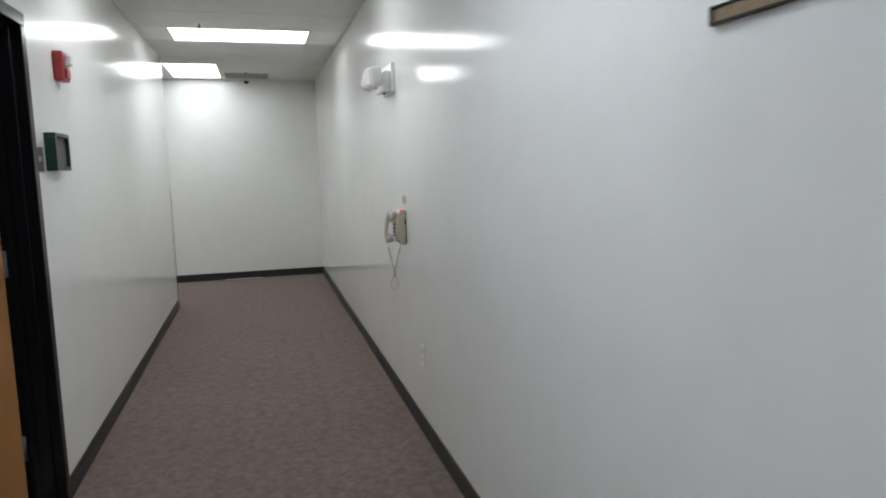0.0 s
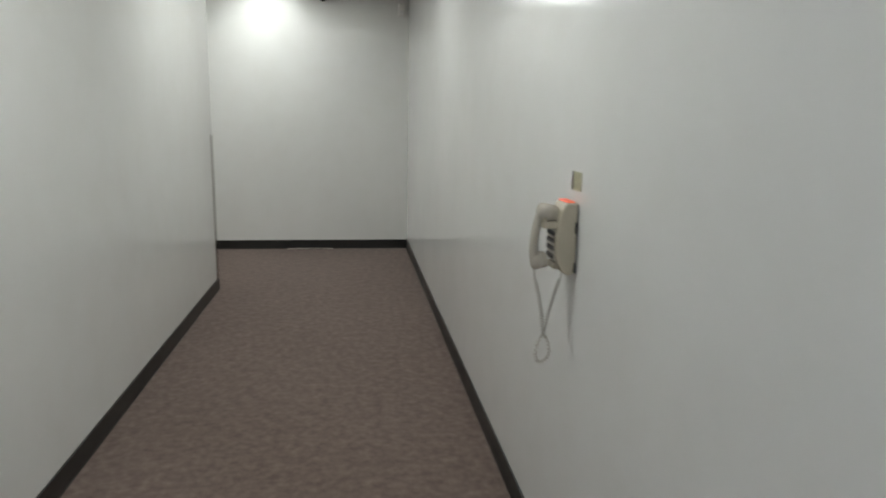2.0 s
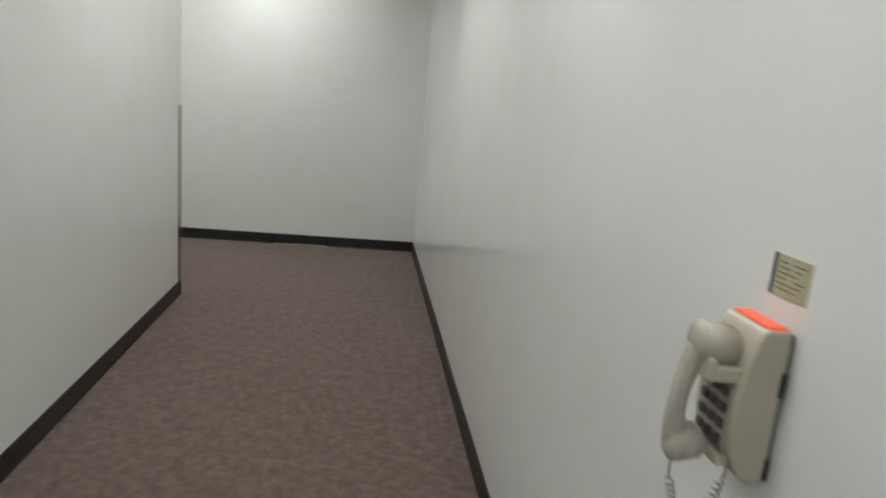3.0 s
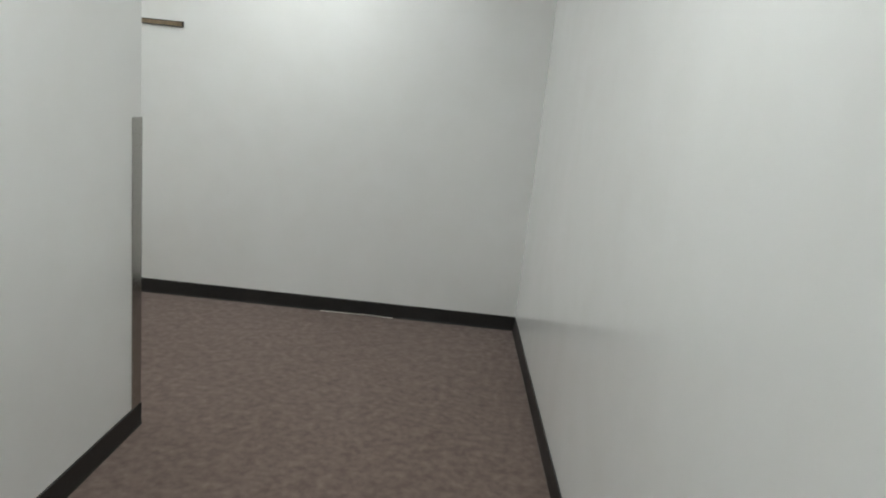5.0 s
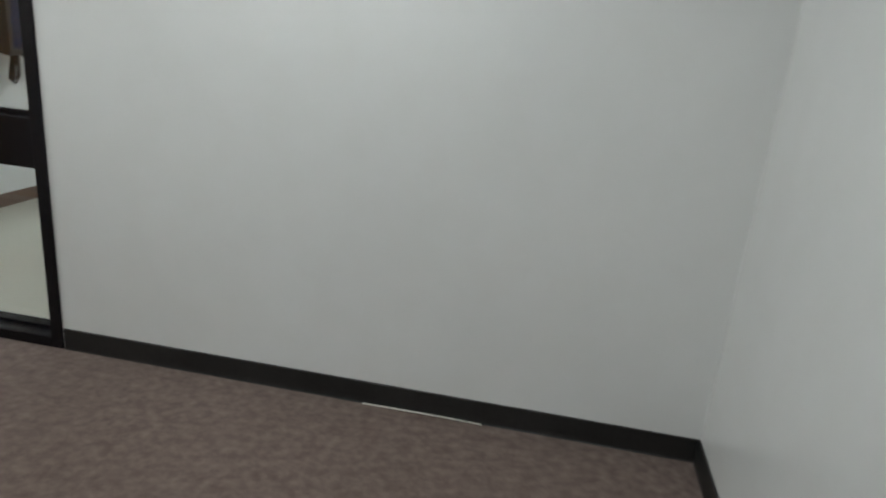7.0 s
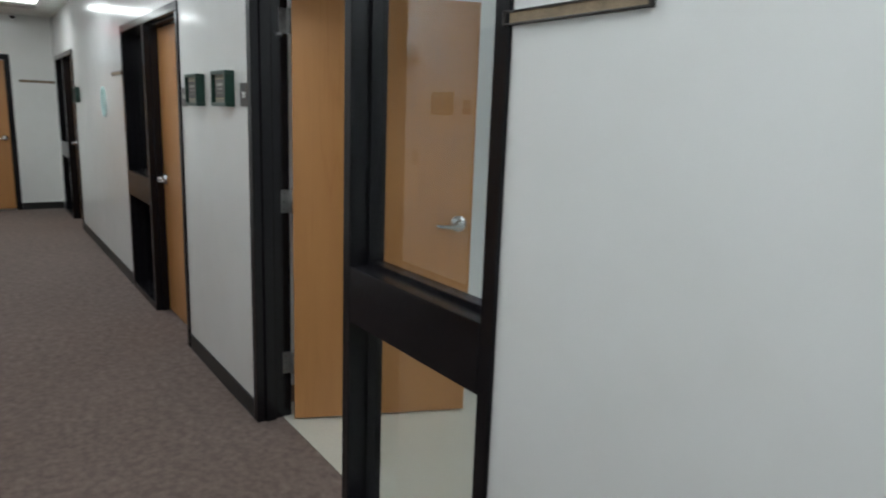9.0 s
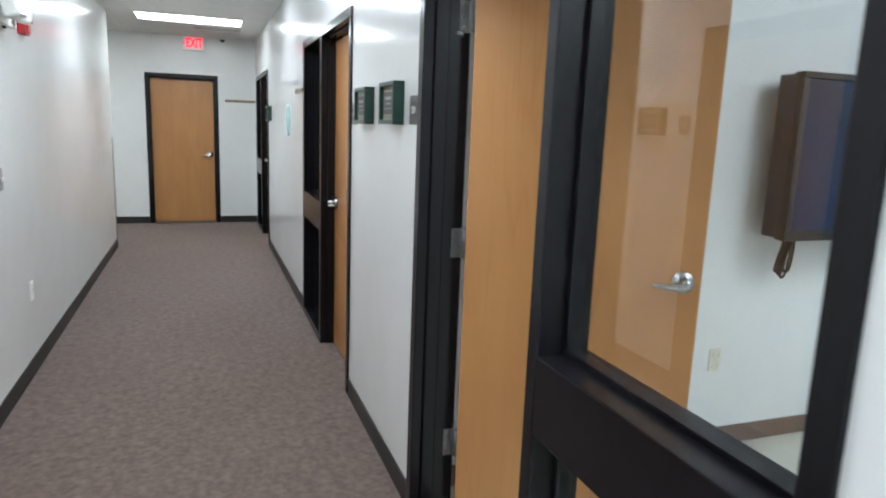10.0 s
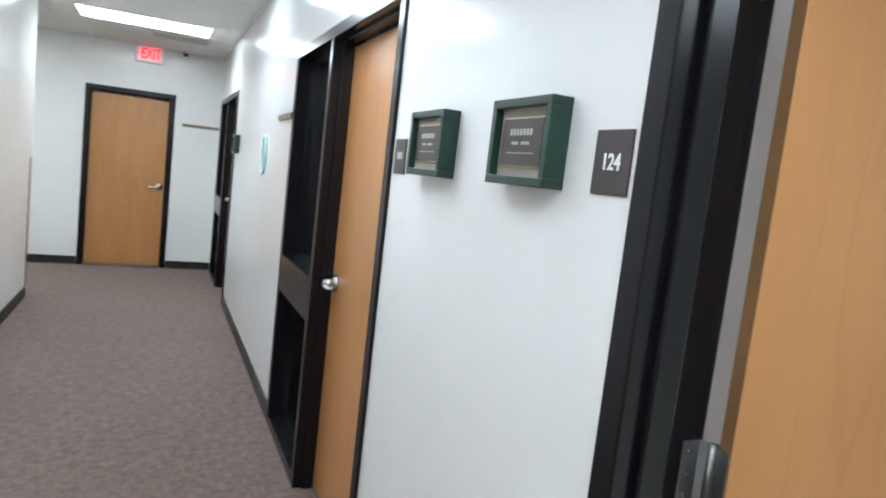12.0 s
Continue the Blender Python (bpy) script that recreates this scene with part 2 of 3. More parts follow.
def sweep(bm, pts, radii, seg=10, flat=1.0):
    """A round tube along points; radii one number or one for each point."""
    pts = [Vector(p) for p in pts]
    rings, side = [], None
    for i, p in enumerate(pts):
        d = (pts[min(i + 1, len(pts) - 1)] - pts[max(i - 1, 0)]).normalized()
        side = d.orthogonal().normalized() if side is None else (side - d * side.dot(d)).normalized()
        up = d.cross(side)
        r = radii if isinstance(radii, (int, float)) else radii[i]
        rings.append([bm.verts.new(p + side * (r * math.cos(a)) + up * (r * flat * math.sin(a)))
                      for a in (2 * math.pi * k / seg for k in range(seg))])
    for a, b in zip(rings, rings[1:]):
        for k in range(seg):
            bm.faces.new((a[k], a[(k + 1) % seg], b[(k + 1) % seg], b[k]))
    bm.faces.new(rings[0][::-1])
    bm.faces.new(rings[-1])
    return bm


def smooth_path(pts, n=8):
    """Points of a smooth curve through the given ones."""
    p = [Vector(q) for q in pts]
    p = [2 * p[0] - p[1], *p, 2 * p[-1] - p[-2]]
    out = []
    for a, b, c, d in zip(p, p[1:], p[2:], p[3:]):
        for k in range(n):
            u = k / n
            out.append(0.5 * (2 * b + (c - a) * u + (2 * a - 5 * b + 4 * c - d) * u * u + (3 * b - a - 3 * c + d) * u ** 3))
    return out + [p[-2]]


def prism(bm, outline, axis, a, b, bevel=0.0, segments=3):
    """A closed outline of 2D points pushed along an axis from a to b."""
    def place(u, v, w):
        return {"x": (w, u, v), "y": (u, w, v), "z": (u, v, w)}[axis]
    f = bm.faces.new([bm.verts.new(place(u, v, a)) for u, v in outline])
    out = bmesh.ops.extrude_face_region(bm, geom=[f])
    moved = [g for g in out["geom"] if isinstance(g, bmesh.types.BMVert)]
    shift = {"x": (b - a, 0, 0), "y": (0, b - a, 0), "z": (0, 0, b - a)}[axis]
    bmesh.ops.translate(bm, verts=moved, vec=shift)
    bmesh.ops.recalc_face_normals(bm, faces=bm.faces[:])
    if bevel:
        bmesh.ops.bevel(bm, geom=bm.edges[:], offset=bevel, segments=segments, profile=0.5, affect="EDGES")
    return bm


def mesh_of(name, bm, mats, smooth=False):
    me = bpy.data.meshes.new(name)
    bmesh.ops.recalc_face_normals(bm, faces=bm.faces[:])
    if smooth:
        for f in bm.faces:
            f.smooth = True
    bm.to_mesh(me)
    bm.free()
    for m in (mats if isinstance(mats, (list, tuple)) else [mats]):
        me.materials.append(m)
    return me


def part(name, bm, mats, parent, label="", smooth=False):
    ob = new(name, mesh_of(name, bm, mats, smooth))
    ob.parent = parent
    return tagged(ob, label)


def thing(name, label, category, group="", kind="", at=None):
    return tagged(new(name) if at is None else placed(new(name), at), label, category, group, kind)


def placed(ob, m):
    ob.matrix_basis = m
    return ob


def structure(name, bm, mats, label, category, smooth=False):
    return tagged(new(name, mesh_of(name, bm, mats, smooth)), label, category, kind="structure")


def B():
    return bmesh.new()


def lettering(name, text, size, mat, parent, m, depth=0.0008, bold=0.0):
    """Raised letters in the built-in font, as a mesh part; text runs along +x, up is +z after the pose m."""
    cu = bpy.data.curves.new(name, "FONT")
    cu.body, cu.size, cu.extrude = text, size, depth
    cu.offset = bold
    cu.align_x, cu.align_y = "CENTER", "CENTER"
    tmp = new(name, cu)
    me = bpy.data.meshes.new_from_object(tmp.evaluated_get(bpy.context.evaluated_depsgraph_get()))
    bpy.data.objects.remove(tmp)
    me.materials.clear()
    me.materials.append(mat)
    ob = new(name, me)
    ob.parent = parent
    ob.matrix_basis = m
    return ob


# ---- walls, floors, ceilings ----
def wall(name, axis, a0, a1, face, back, openings=(), mat=None, z1=CEIL, label="white semi-gloss painted plaster wall"):
    """A wall along x or y between its face and back, with openings (from, to, bottom, top)."""
    bm = B()
    def piece(u0, u1, z0, z2):
        if axis == "x":
            box(bm, u0, u1, face, back, z0, z2)
        else:
            box(bm, face, back, u0, u1, z0, z2)
    at = a0
    for o0, o1, b0, b1 in sorted(openings):
        piece(at, o0, 0, z1)
        if b0 > 0:
            piece(o0, o1, 0, b0)
        piece(o0, o1, b1, z1)
        at = o1
    piece(at, a1, 0, z1)
    return structure(name, bm, mat or PAINT, label, "wall")


A_OUT, B_OUT, C_OUT = -2.735, -5.80, -10.70     # right edges of the three frames on the long wall
A_W, B_W = 1.853, 1.82
HEAD = 2.18
wall("wall_east", "y", SOUTH, WALL_T, 0, 0.13)
wall("wall_north", "x", FAR, 0, 0, WALL_T,
     [(A_OUT - A_W + 0.01, A_OUT - 0.01, 0, HEAD - 0.01), (B_OUT - B_W + 0.01, B_OUT - 0.01, 0, HEAD - 0.01), (C_OUT - B_W + 0.01, C_OUT - 0.01, 0, HEAD - 0.01)])
LD0, LD1 = -7.30, -6.285                        # door in the west wall of corridor one
wall("wall_west", "y", SOUTH, LY, LX, LX - 0.14, [(LD0 + 0.01, LD1 - 0.01, 0, HEAD - 0.01)])
SD0, SD1 = -5.40, -4.40                        # door in the south wall of corridor two
wall("wall_south", "x", L2X, LX - 0.14, LY, LY - 0.14, [(SD0 + 0.01, SD1 - 0.01, 0, HEAD - 0.01)])
XD0, XD1 = -1.53, -0.535                        # exit door in the far wall
wall("wall_far", "y", -6.0, WALL_T, FAR, FAR - 0.14, [(XD0 + 0.01, XD1 - 0.01, 0, HEAD - 0.01)])
wall("wall_side", "y", -6.0, LY - 0.14, L2X, L2X + 0.14)
wall("wall_side_end", "x", FAR, L2X, -6.0, -6.14)
wall("wall_start", "x", LX, 0, SOUTH, SOUTH - 0.14)

bm = B()
box(bm, LX, 0, SOUTH, 0, -0.06, 0)
box(bm, FAR, LX, LY, 0, -0.06, 0)
box(bm, FAR, L2X, -6.0, LY, -0.06, 0)
for o, w in ((A_OUT, A_W), (B_OUT, B_W), (C_OUT, B_W)):
    box(bm, o - w, o, 0, 0.125, -0.06, 0)
box(bm, LX - 0.125, LX, LD0, LD1, -0.06, 0)
structure("floor", bm, CARPET, "brown-grey looped pile carpet", "carpet")

# ---- rooms behind the doors ----
RX0, RX1, RY1 = -4.68, 0.6, 4.6
bm = B()
box(bm, RX0, RX1, 0.125, RY1, -0.06, 0.002)
structure("floor_room", bm, VINYL, "pale cream vinyl floor", "floor")
wall("wall_room_west", "y", WALL_T, RY1, RX0, RX0 - 0.1, mat=ROOM_PAINT, label="white painted room wall")
wall("wall_room_north", "x", RX0 - 0.1, RX1, RY1, RY1 + 0.1, mat=ROOM_PAINT, label="white painted room wall")
wall("wall_room_east", "y", WALL_T, RY1, RX1, RX1 + 0.1, mat=ROOM_PAINT, label="white painted room wall")
bm = B()
box(bm, RX0, RX0 + 0.006, 0.14, RY1, 0.002, 0.102, 0.002)
structure("baseboard_room", bm, BROWN_RUBBER, "brown rubber skirting of the room", "baseboard")


def closed_room(name, x0, x1, y0, y1, open_side):
    """A plain unlit room behind a door."""
    bm = B()
    box(bm, x0, x1, y0, y1, -0.06, 0.0)
    box(bm, x0, x1, y0, y1, CEIL, CEIL + 0.05)
    for side, a in (("w", (x0 - 0.05, x0, y0, y1)), ("e", (x1, x1 + 0.05, y0, y1)), ("s", (x0, x1, y0 - 0.05, y0)), ("n", (x0, x1, y1, y1 + 0.05))):
        if side != open_side:
            box(bm, *a, 0, CEIL)
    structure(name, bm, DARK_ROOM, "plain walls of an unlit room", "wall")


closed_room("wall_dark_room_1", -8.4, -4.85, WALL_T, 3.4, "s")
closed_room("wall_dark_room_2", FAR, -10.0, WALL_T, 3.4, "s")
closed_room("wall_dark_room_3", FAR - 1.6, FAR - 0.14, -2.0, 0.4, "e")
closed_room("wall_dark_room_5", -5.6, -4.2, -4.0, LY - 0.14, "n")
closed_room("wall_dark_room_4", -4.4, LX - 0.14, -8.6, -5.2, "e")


# ---- ceiling with its grid ----
FIX = [  # troffers: x0, x1, y0, y1
    # the three in the room and one in the side corridor: unseen, added for brightness
    (-1.52, -0.30, -3.37, -2.76), (-1.52, -0.30, -5.81, -5.20), (-1.52, -0.30, -8.25, -7.64), (-1.52, -0.30, -10.69, -10.08),
    (-1.82, -1.21, -1.36, -0.15), (-3.4, -2.18, 1.7, 2.31), (-3.4, -2.18, 3.53, 4.14), (-0.96, 0.26, 1.7, 2.31),
    (-12.46, -11.24, -3.81, -3.20), (-3.92, -3.31, -1.48, -0.27), (-6.36, -5.75, -1.48, -0.27), (-8.80, -8.19, -1.48, -0.27), (-11.33, -10.72, -1.48, -0.27)]


def ceiling(name, x0, x1, y0, y1, gx, gy):
    """A tile ceiling with T-bars, open where the troffers sit."""
    holes = [f for f in FIX if x0 <= (f[0] + f[1]) / 2 <= x1 and y0 <= (f[2] + f[3]) / 2 <= y1]
    xs = sorted({x0, x1, *[v for f in holes for v in f[:2] if x0 < v < x1]})
    ys = sorted({y0, y1, *[v for f in holes for v in f[2:] if y0 < v < y1]})
    bm = B()
    for xa, xb in zip(xs, xs[1:]):
        for ya, yb in zip(ys, ys[1:]):
            cx, cy = (xa + xb) / 2, (ya + yb) / 2
            if not any(f[0] < cx < f[1] and f[2] < cy < f[3] for f in holes):
                box(bm, xa, xb, ya, yb, CEIL, CEIL + 0.02)
    for x in gx:
        box(bm, x - 0.012, x + 0.012, y0, y1, CEIL - 0.003, CEIL, 0, 1)
    for y in gy:
        box(bm, x0, x1, y - 0.012, y + 0.012, CEIL - 0.0035, CEIL, 0, 1)
    for a in ((x0, x1, y0, y0 + 0.02), (x0, x1, y1 - 0.02, y1), (x0, x0 + 0.02, y0, y1), (x1 - 0.02, x1, y0, y1)):
        box(bm, *a, CEIL - 0.005, CEIL, 0, 1)
    structure(name, bm, [TILE, TBAR], "white lay-in ceiling tiles in a metal grid", "ceiling")


ceiling("ceiling_one", LX, 0, SOUTH, LY, [-1.52, -0.30], [-2.76 - 0.61 * k for k in range(18)])
ceiling("ceiling_two", FAR, 0, LY, 0, [], [-1.48, -0.27])
ceiling("ceiling_room", RX0, RX1, WALL_T, RY1, [-4.01, -3.4, -2.18, -0.96], [1.09, 1.7, 2.31, 2.92])
ceiling("ceiling_three", FAR, L2X, -6.0, LY, [-12.46, -11.24], [-1.98 - 0.61 * k for k in range(6)])
bm = B()
box(bm, FAR - 0.1, 0.8, SOUTH, 4.8, CEIL + 0.14, CEIL + 0.18)
structure("ceiling_slab", bm, DARK_ROOM, "slab over the ceiling tiles", "ceiling")


def troffer(x0, x1, y0, y1, lit):
    t = thing("ceiling_light", "lit recessed fluorescent ceiling light with white diffuser", "ceiling light", "recessed ceiling lights")
    bm = B()
    for a in ((x0, x1, y0, y0 + 0.02), (x0, x1, y1 - 0.02, y1), (x0, x0 + 0.02, y0 + 0.02, y1 - 0.02), (x1 - 0.02, x1, y0 + 0.02, y1 - 0.02)):
        box(bm, *a, CEIL - 0.005, CEIL + 0.06)
    part("frame", bm, TBAR, t)
    bm = B()
    box(bm, x0 + 0.02, x1 - 0.02, y0 + 0.02, y1 - 0.02, CEIL + 0.004, CEIL + 0.01)
    part("diffuser", bm, lit, t, "glowing white prismatic diffuser")
    bm = B()
    box(bm, x0, x1, y0, y1, CEIL + 0.06, CEIL + 0.10)
    part("housing", bm, TBAR, t)


for f in FIX:
    troffer(*f, COOL_DIFFUSER if f[3] < -7 else FAR_DIFFUSER if f[0] < -10 else DIFFUSER)


# ---- skirting ----
def skirting(name, axis, runs, face, side):
    """Rubber cove base on a wall face; side is the way it stands proud."""
    bm = B()
    for a, b in runs:
        out = [(0, 0), (0.010, 0), (0.007, 0.006), (0.0055, 0.02), (0.006, BASE_H - 0.003), (0.003, BASE_H), (0, BASE_H)]
        pts = [(face + side * d, z) for d, z in out]
        if axis == "y":
            prism(bm, pts, "y", a, b)
        else:
            prism(bm, pts, "x", a, b)
    structure(name, bm, RUBBER, "black rubber cove skirting along the wall", "baseboard")


skirting("baseboard_east", "y", [(SOUTH, 0)], 0, -1)
skirting("baseboard_west", "y", [(SOUTH, LD0 - 0.002), (LD1 + 0.002, LY + 0.006)], LX, 1)
skirting("baseboard_north", "x", [(A_OUT + 0.002, 0), (B_OUT + 0.002, A_OUT - A_W - 0.002), (C_OUT + 0.002, B_OUT - B_W - 0.002), (FAR, C_OUT - B_W - 0.002)], 0, -1)
skirting("baseboard_south", "x", [(L2X - 0.006, SD0 - 0.002), (SD1 + 0.002, LX + 0.006)], LY, 1)
skirting("baseboard_far", "y", [(-6.0, XD0 - 0.002), (XD1 + 0.002, 0)], FAR, 1)
skirting("baseboard_side", "y", [(-6.0, LY)], L2X, -1)


def corner_guard(name, x, y, sx, sy):
    """An angle of vinyl over an outside corner; sx, sy: the ways in which its two wings run."""
    bm = B()
    z0, z1, w, d = BASE_H, 1.305, 0.074, 0.004
    fx, fy = -sx * d, -sy * d
    box(bm, x + fx, x + sx * w, y, y + fy, z0, z1, 0.0012)
    box(bm, x, x + fx, y + fy, y + sy * w, z0, z1, 0.0012)
    tagged(new(name, mesh_of(name, bm, GUARD)), "brushed grey steel corner guard on the lower wall corner", "corner guard")


corner_guard("corner_guard", LX, LY, -1, -1)
corner_guard("corner_guard", L2X, LY, 1, -1)


# ---- door frames and doors ----
def door_frame(name, m, clear0, clear1, side=None, sill=0.05, label="black-brown steel door frame with a sidelight"):
    """Local axes: x along the wall, y into the wall (0 is the corridor face), clear0 < clear1 the door's opening; side: the sidelight's (from, to)."""
    t = thing(name, label, "door frame", kind="structure", at=m)
    F, P, D, G, ST = 0.055, 0.012, WALL_T + 0.010, 0.132, 0.016
    x0, x1 = clear0 - F, clear1 + F
    if side:
        x0, x1 = min(x0, side[0] - F), max(x1, side[1] + F)
    def bar(nm, *a, edge=0.004):
        part(nm, box(B(), *a, edge), FRAME, t)
    bar("head", x0, x1, -P, D, HEAD - F, HEAD)
    bar("jamb", x0, x0 + F, -P, D, 0, HEAD - F)
    bar("jamb", x1 - F, x1, -P, D, 0, HEAD - F)
    s0, s1 = clear0, clear1
    # stops on which the leaf closes
    bar("stop", s0, s0 + ST, 0.03, 0.083, 0, HEAD - F)
    bar("stop", s1 - ST, s1, 0.03, 0.083, 0, HEAD - F)
    bar("stop", s0 + ST, s1 - ST, 0.03, 0.083, HEAD - F - ST, HEAD - F)
    if side:
        a, b = side
        m0, m1 = (b, clear0) if b <= clear0 else (clear1, a)
        bar("mullion", m0, m1, -P, G, 0, HEAD - F)
        bar("sill", a, b, -P, G, 0, sill)
        bar("rail", a, b, -P, G, 0.815, 1.02)
        for z0, z1 in ((sill, 0.815), (1.02, HEAD - F)):
            for y0, y1, h in ((0.060, 0.099, 0.016), (0.105, 0.130, 0.010)):
                for q in ((a, b, y0, y1, z0, z0 + h), (a, b, y0, y1, z1 - h, z1), (a, a + h, y0, y1, z0 + h, z1 - h), (b - h, b, y0, y1, z0 + h, z1 - h)):
                    bar("glazing_bead", *q, edge=0.0012)
            g = part("pane", box(B(), a + 0.010, b - 0.010, 0.099, 0.105, z0 + 0.010, z1 - 0.010), GLASS, t, "clear glass pane")
            g.visible_shadow = False
    return t


def lever(parent, x, z, y_face, out, way):
    """A lever set: out is -1 or 1, the way it stands off the leaf's face; way the lever's direction along x."""
    h = part("lever_handle", cyl(B(), (x, y_face, z), (x, y_face + out * 0.010, z), 0.043, 0.041, 32), CHROME, parent, "satin chrome lever handle", True)
    part("rose_dome", ball(B(), (x, y_face + out * 0.009, z), 0.039, (1, 0.42, 1), 24), CHROME, h, smooth=True)
    bm = B()
    cyl(bm, (x, y_face + out * 0.020, z), (x, y_face + out * 0.052, z), 0.024, 0.021, 24)
    ball(bm, (x, y_face + out * 0.052, z), 0.0215, (1, 0.5, 1), 18)
    part("collar", bm, CHROME, h, smooth=True)
    pts = [(x - way * 0.008, y_face + out * 0.050, z - 0.004), (x + way * 0.025, y_face + out * 0.056, z - 0.007), (x + way * 0.06, y_face + out * 0.058, z - 0.008),
           (x + way * 0.095, y_face + out * 0.055, z - 0.006), (x + way * 0.122, y_face + out * 0.048, z - 0.001)]
    part("lever", sweep(B(), smooth_path(pts, 5), [0.0165 - 0.0095 * k / 20 for k in range(21)], 14, 0.8), CHROME, h, smooth=True)


def door(name, m, width, angle, hand, label, height=2.10, handle=True):
    """A flush leaf. Local origin: the hinge pin at the floor; closed it runs along +x (hand 1) or -x (hand -1), the corridor face towards -y."""
    t = thing(name, label, "door", kind="structure", at=m @ pose(0, 0, 0, 0, 0, hand * angle))
    T = 0.044
    def X(a, b):
        return (hand * a, hand * b)
    bm = B()
    box(bm, *X(0.003, width), -T, 0, 0.012, height, 0.0015)
    bm.faces.ensure_lookup_table()
    for f in bm.faces:
        if abs(f.normal.x) > 0.9:
            f.material_index = 1
    part("leaf", bm, [WOOD, EDGE], t)
    for z in (0.295, 1.125, 1.965):
        h = part("hinge", box(B(), *X(0.0012, 0.0036), -0.040, 0.0, z - 0.057, z + 0.057, 0.0006), STEEL, t, "steel butt hinge")
        part("knuckle", cyl(B(), (-hand * 0.004, 0.007, z - 0.057), (-hand * 0.004, 0.007, z + 0.057), 0.007, seg=14), STEEL, h, smooth=True)
    if handle:
        for yf, out in ((-T, -1), (0, 1)):
            lever(t, hand * (width - 0.070), 1.025, yf, out, -hand)
    return t


I = Matrix.Identity(4)
door_frame("door_frame_1", I, -4.533, -3.60, (-3.548, -2.795))
door("door_1", pose(-4.505, 0.172, 0), 0.895, 67, 1, "honey maple flush door standing open into the room")
for z in (0.295, 1.125, 1.965):
    part("hinge_leaf", box(B(), -4.533, -4.5305, 0.125, 0.166, z - 0.057, z + 0.057, 0.0004), STEEL, bpy.data.objects["door_frame_1"], "steel hinge leaf")
    part("hinge_bridge", prism(B(), [(-4.5315, 0.159), (-4.5295, 0.164), (-4.508, 0.182), (-4.509, 0.177)], "z", z - 0.057, z + 0.057), STEEL, bpy.data.objects["door_frame_1"])
    for dz in (-0.038, 0.0, 0.038):
        part("screw", cyl(B(), (-4.5308, 0.138, z + dz), (-4.5298, 0.138, z + dz), 0.004, seg=10), CHROME, bpy.data.objects["door_frame_1"])
t = thing("jamb_label", "tiny black number label stuck on the door jamb", "label", at=pose(-4.531, 0.125, 1.905, 0, 0, 90))
part("strip", box(B(), -0.018, 0.018, -0.0012, 0.002, -0.010, 0.010), BLACK, t)
lettering("number", "124", 0.016, LETTER, t, pose(0, -0.0016, 0, 90, 0, 0), 0.0003)
door_frame("door_frame_2", I, -6.75, -5.855, (-7.565, -6.80))
door("door_2", pose(-5.858, 0.130, 0), 0.885, 0, -1, "closed honey maple flush door in a dark frame")
door_frame("door_frame_3", pose(C_OUT - B_OUT, 0, 0), -6.75, -5.855, (-7.565, -6.80))
door("door_3", pose(C_OUT - 0.058, 0.130, 0), 0.885, 0, -1, "closed honey maple flush door in a dark frame")
FARM = pose(FAR, 0, 0, 0, 0, 90)                # far wall: local x is +y, local y is -x
door_frame("door_frame_4", FARM, XD0 + 0.055, XD1 - 0.055, label="black-brown steel door frame in the far wall")
door("door_4", FARM @ pose(XD0 + 0.058, 0.130, 0), 0.879, 0, 1, "closed honey maple flush door under the exit sign")
WESTM = pose(LX, 0, 0, 0, 0, 90)
door_frame("door_frame_5", WESTM, LD0 + 0.055, LD1 - 0.055, label="black-brown steel door frame in the corridor wall")
SOUTHM = pose(0, LY, 0, 0, 0, 180)              # south wall: local x is -x, local y is -y
door_frame("door_frame_6", SOUTHM, -SD1 + 0.055, -SD0 - 0.055, label="black-brown steel door frame in the long wall")
door("door_6", SOUTHM @ pose(-SD1 + 0.058, 0.130, 0), 0.884, 0, 1, "closed honey maple flush door in a dark frame")
door("door_5", WESTM @ pose(LD1 - 0.065, 0.140, 0), 0.88, 72, -1, "honey maple flush door standing open")


# ---- fittings on the walls ----
def tack_rail(m):
    """Display rail, 0.43 m long; local x along the wall, -y out of it, z from its middle."""
    t = thing("display_rail", "short tan cork display rail in dark metal edging", "display rail", "display rails", at=m)
    L = 0.215
    part("backing", box(B(), -L + 0.006, L - 0.006, -0.010, 0, -0.012, 0.012), CORK, t, "tan cork strip")
    part("edging", box(B(), -L, L, -0.014, 0, 0.012, 0.017, 0.0015), RAIL_METAL, t)
    part("edging", box(B(), -L, L, -0.014, 0, -0.017, -0.012, 0.0015), RAIL_METAL, t)
    for s in (-1, 1):
        part("end_cap", box(B(), s * (L - 0.006), s * (L + 0.002), -0.015, 0, -0.018, 0.018, 0.002), RAIL_METAL, t)
    return t


EASTM = pose(0, 0, 0, 0, 0, -90)                # east wall: local -y is -x, local x is -y
rail = tack_rail(pose(-2.545, 0, 1.795))
copy_thing(rail, pose(-7.86, 0, 1.815))
copy_thing(rail, FARM @ pose(-0.225, 0, 1.828))
copy_thing(rail, EASTM @ pose(8.69, 0, 1.76))


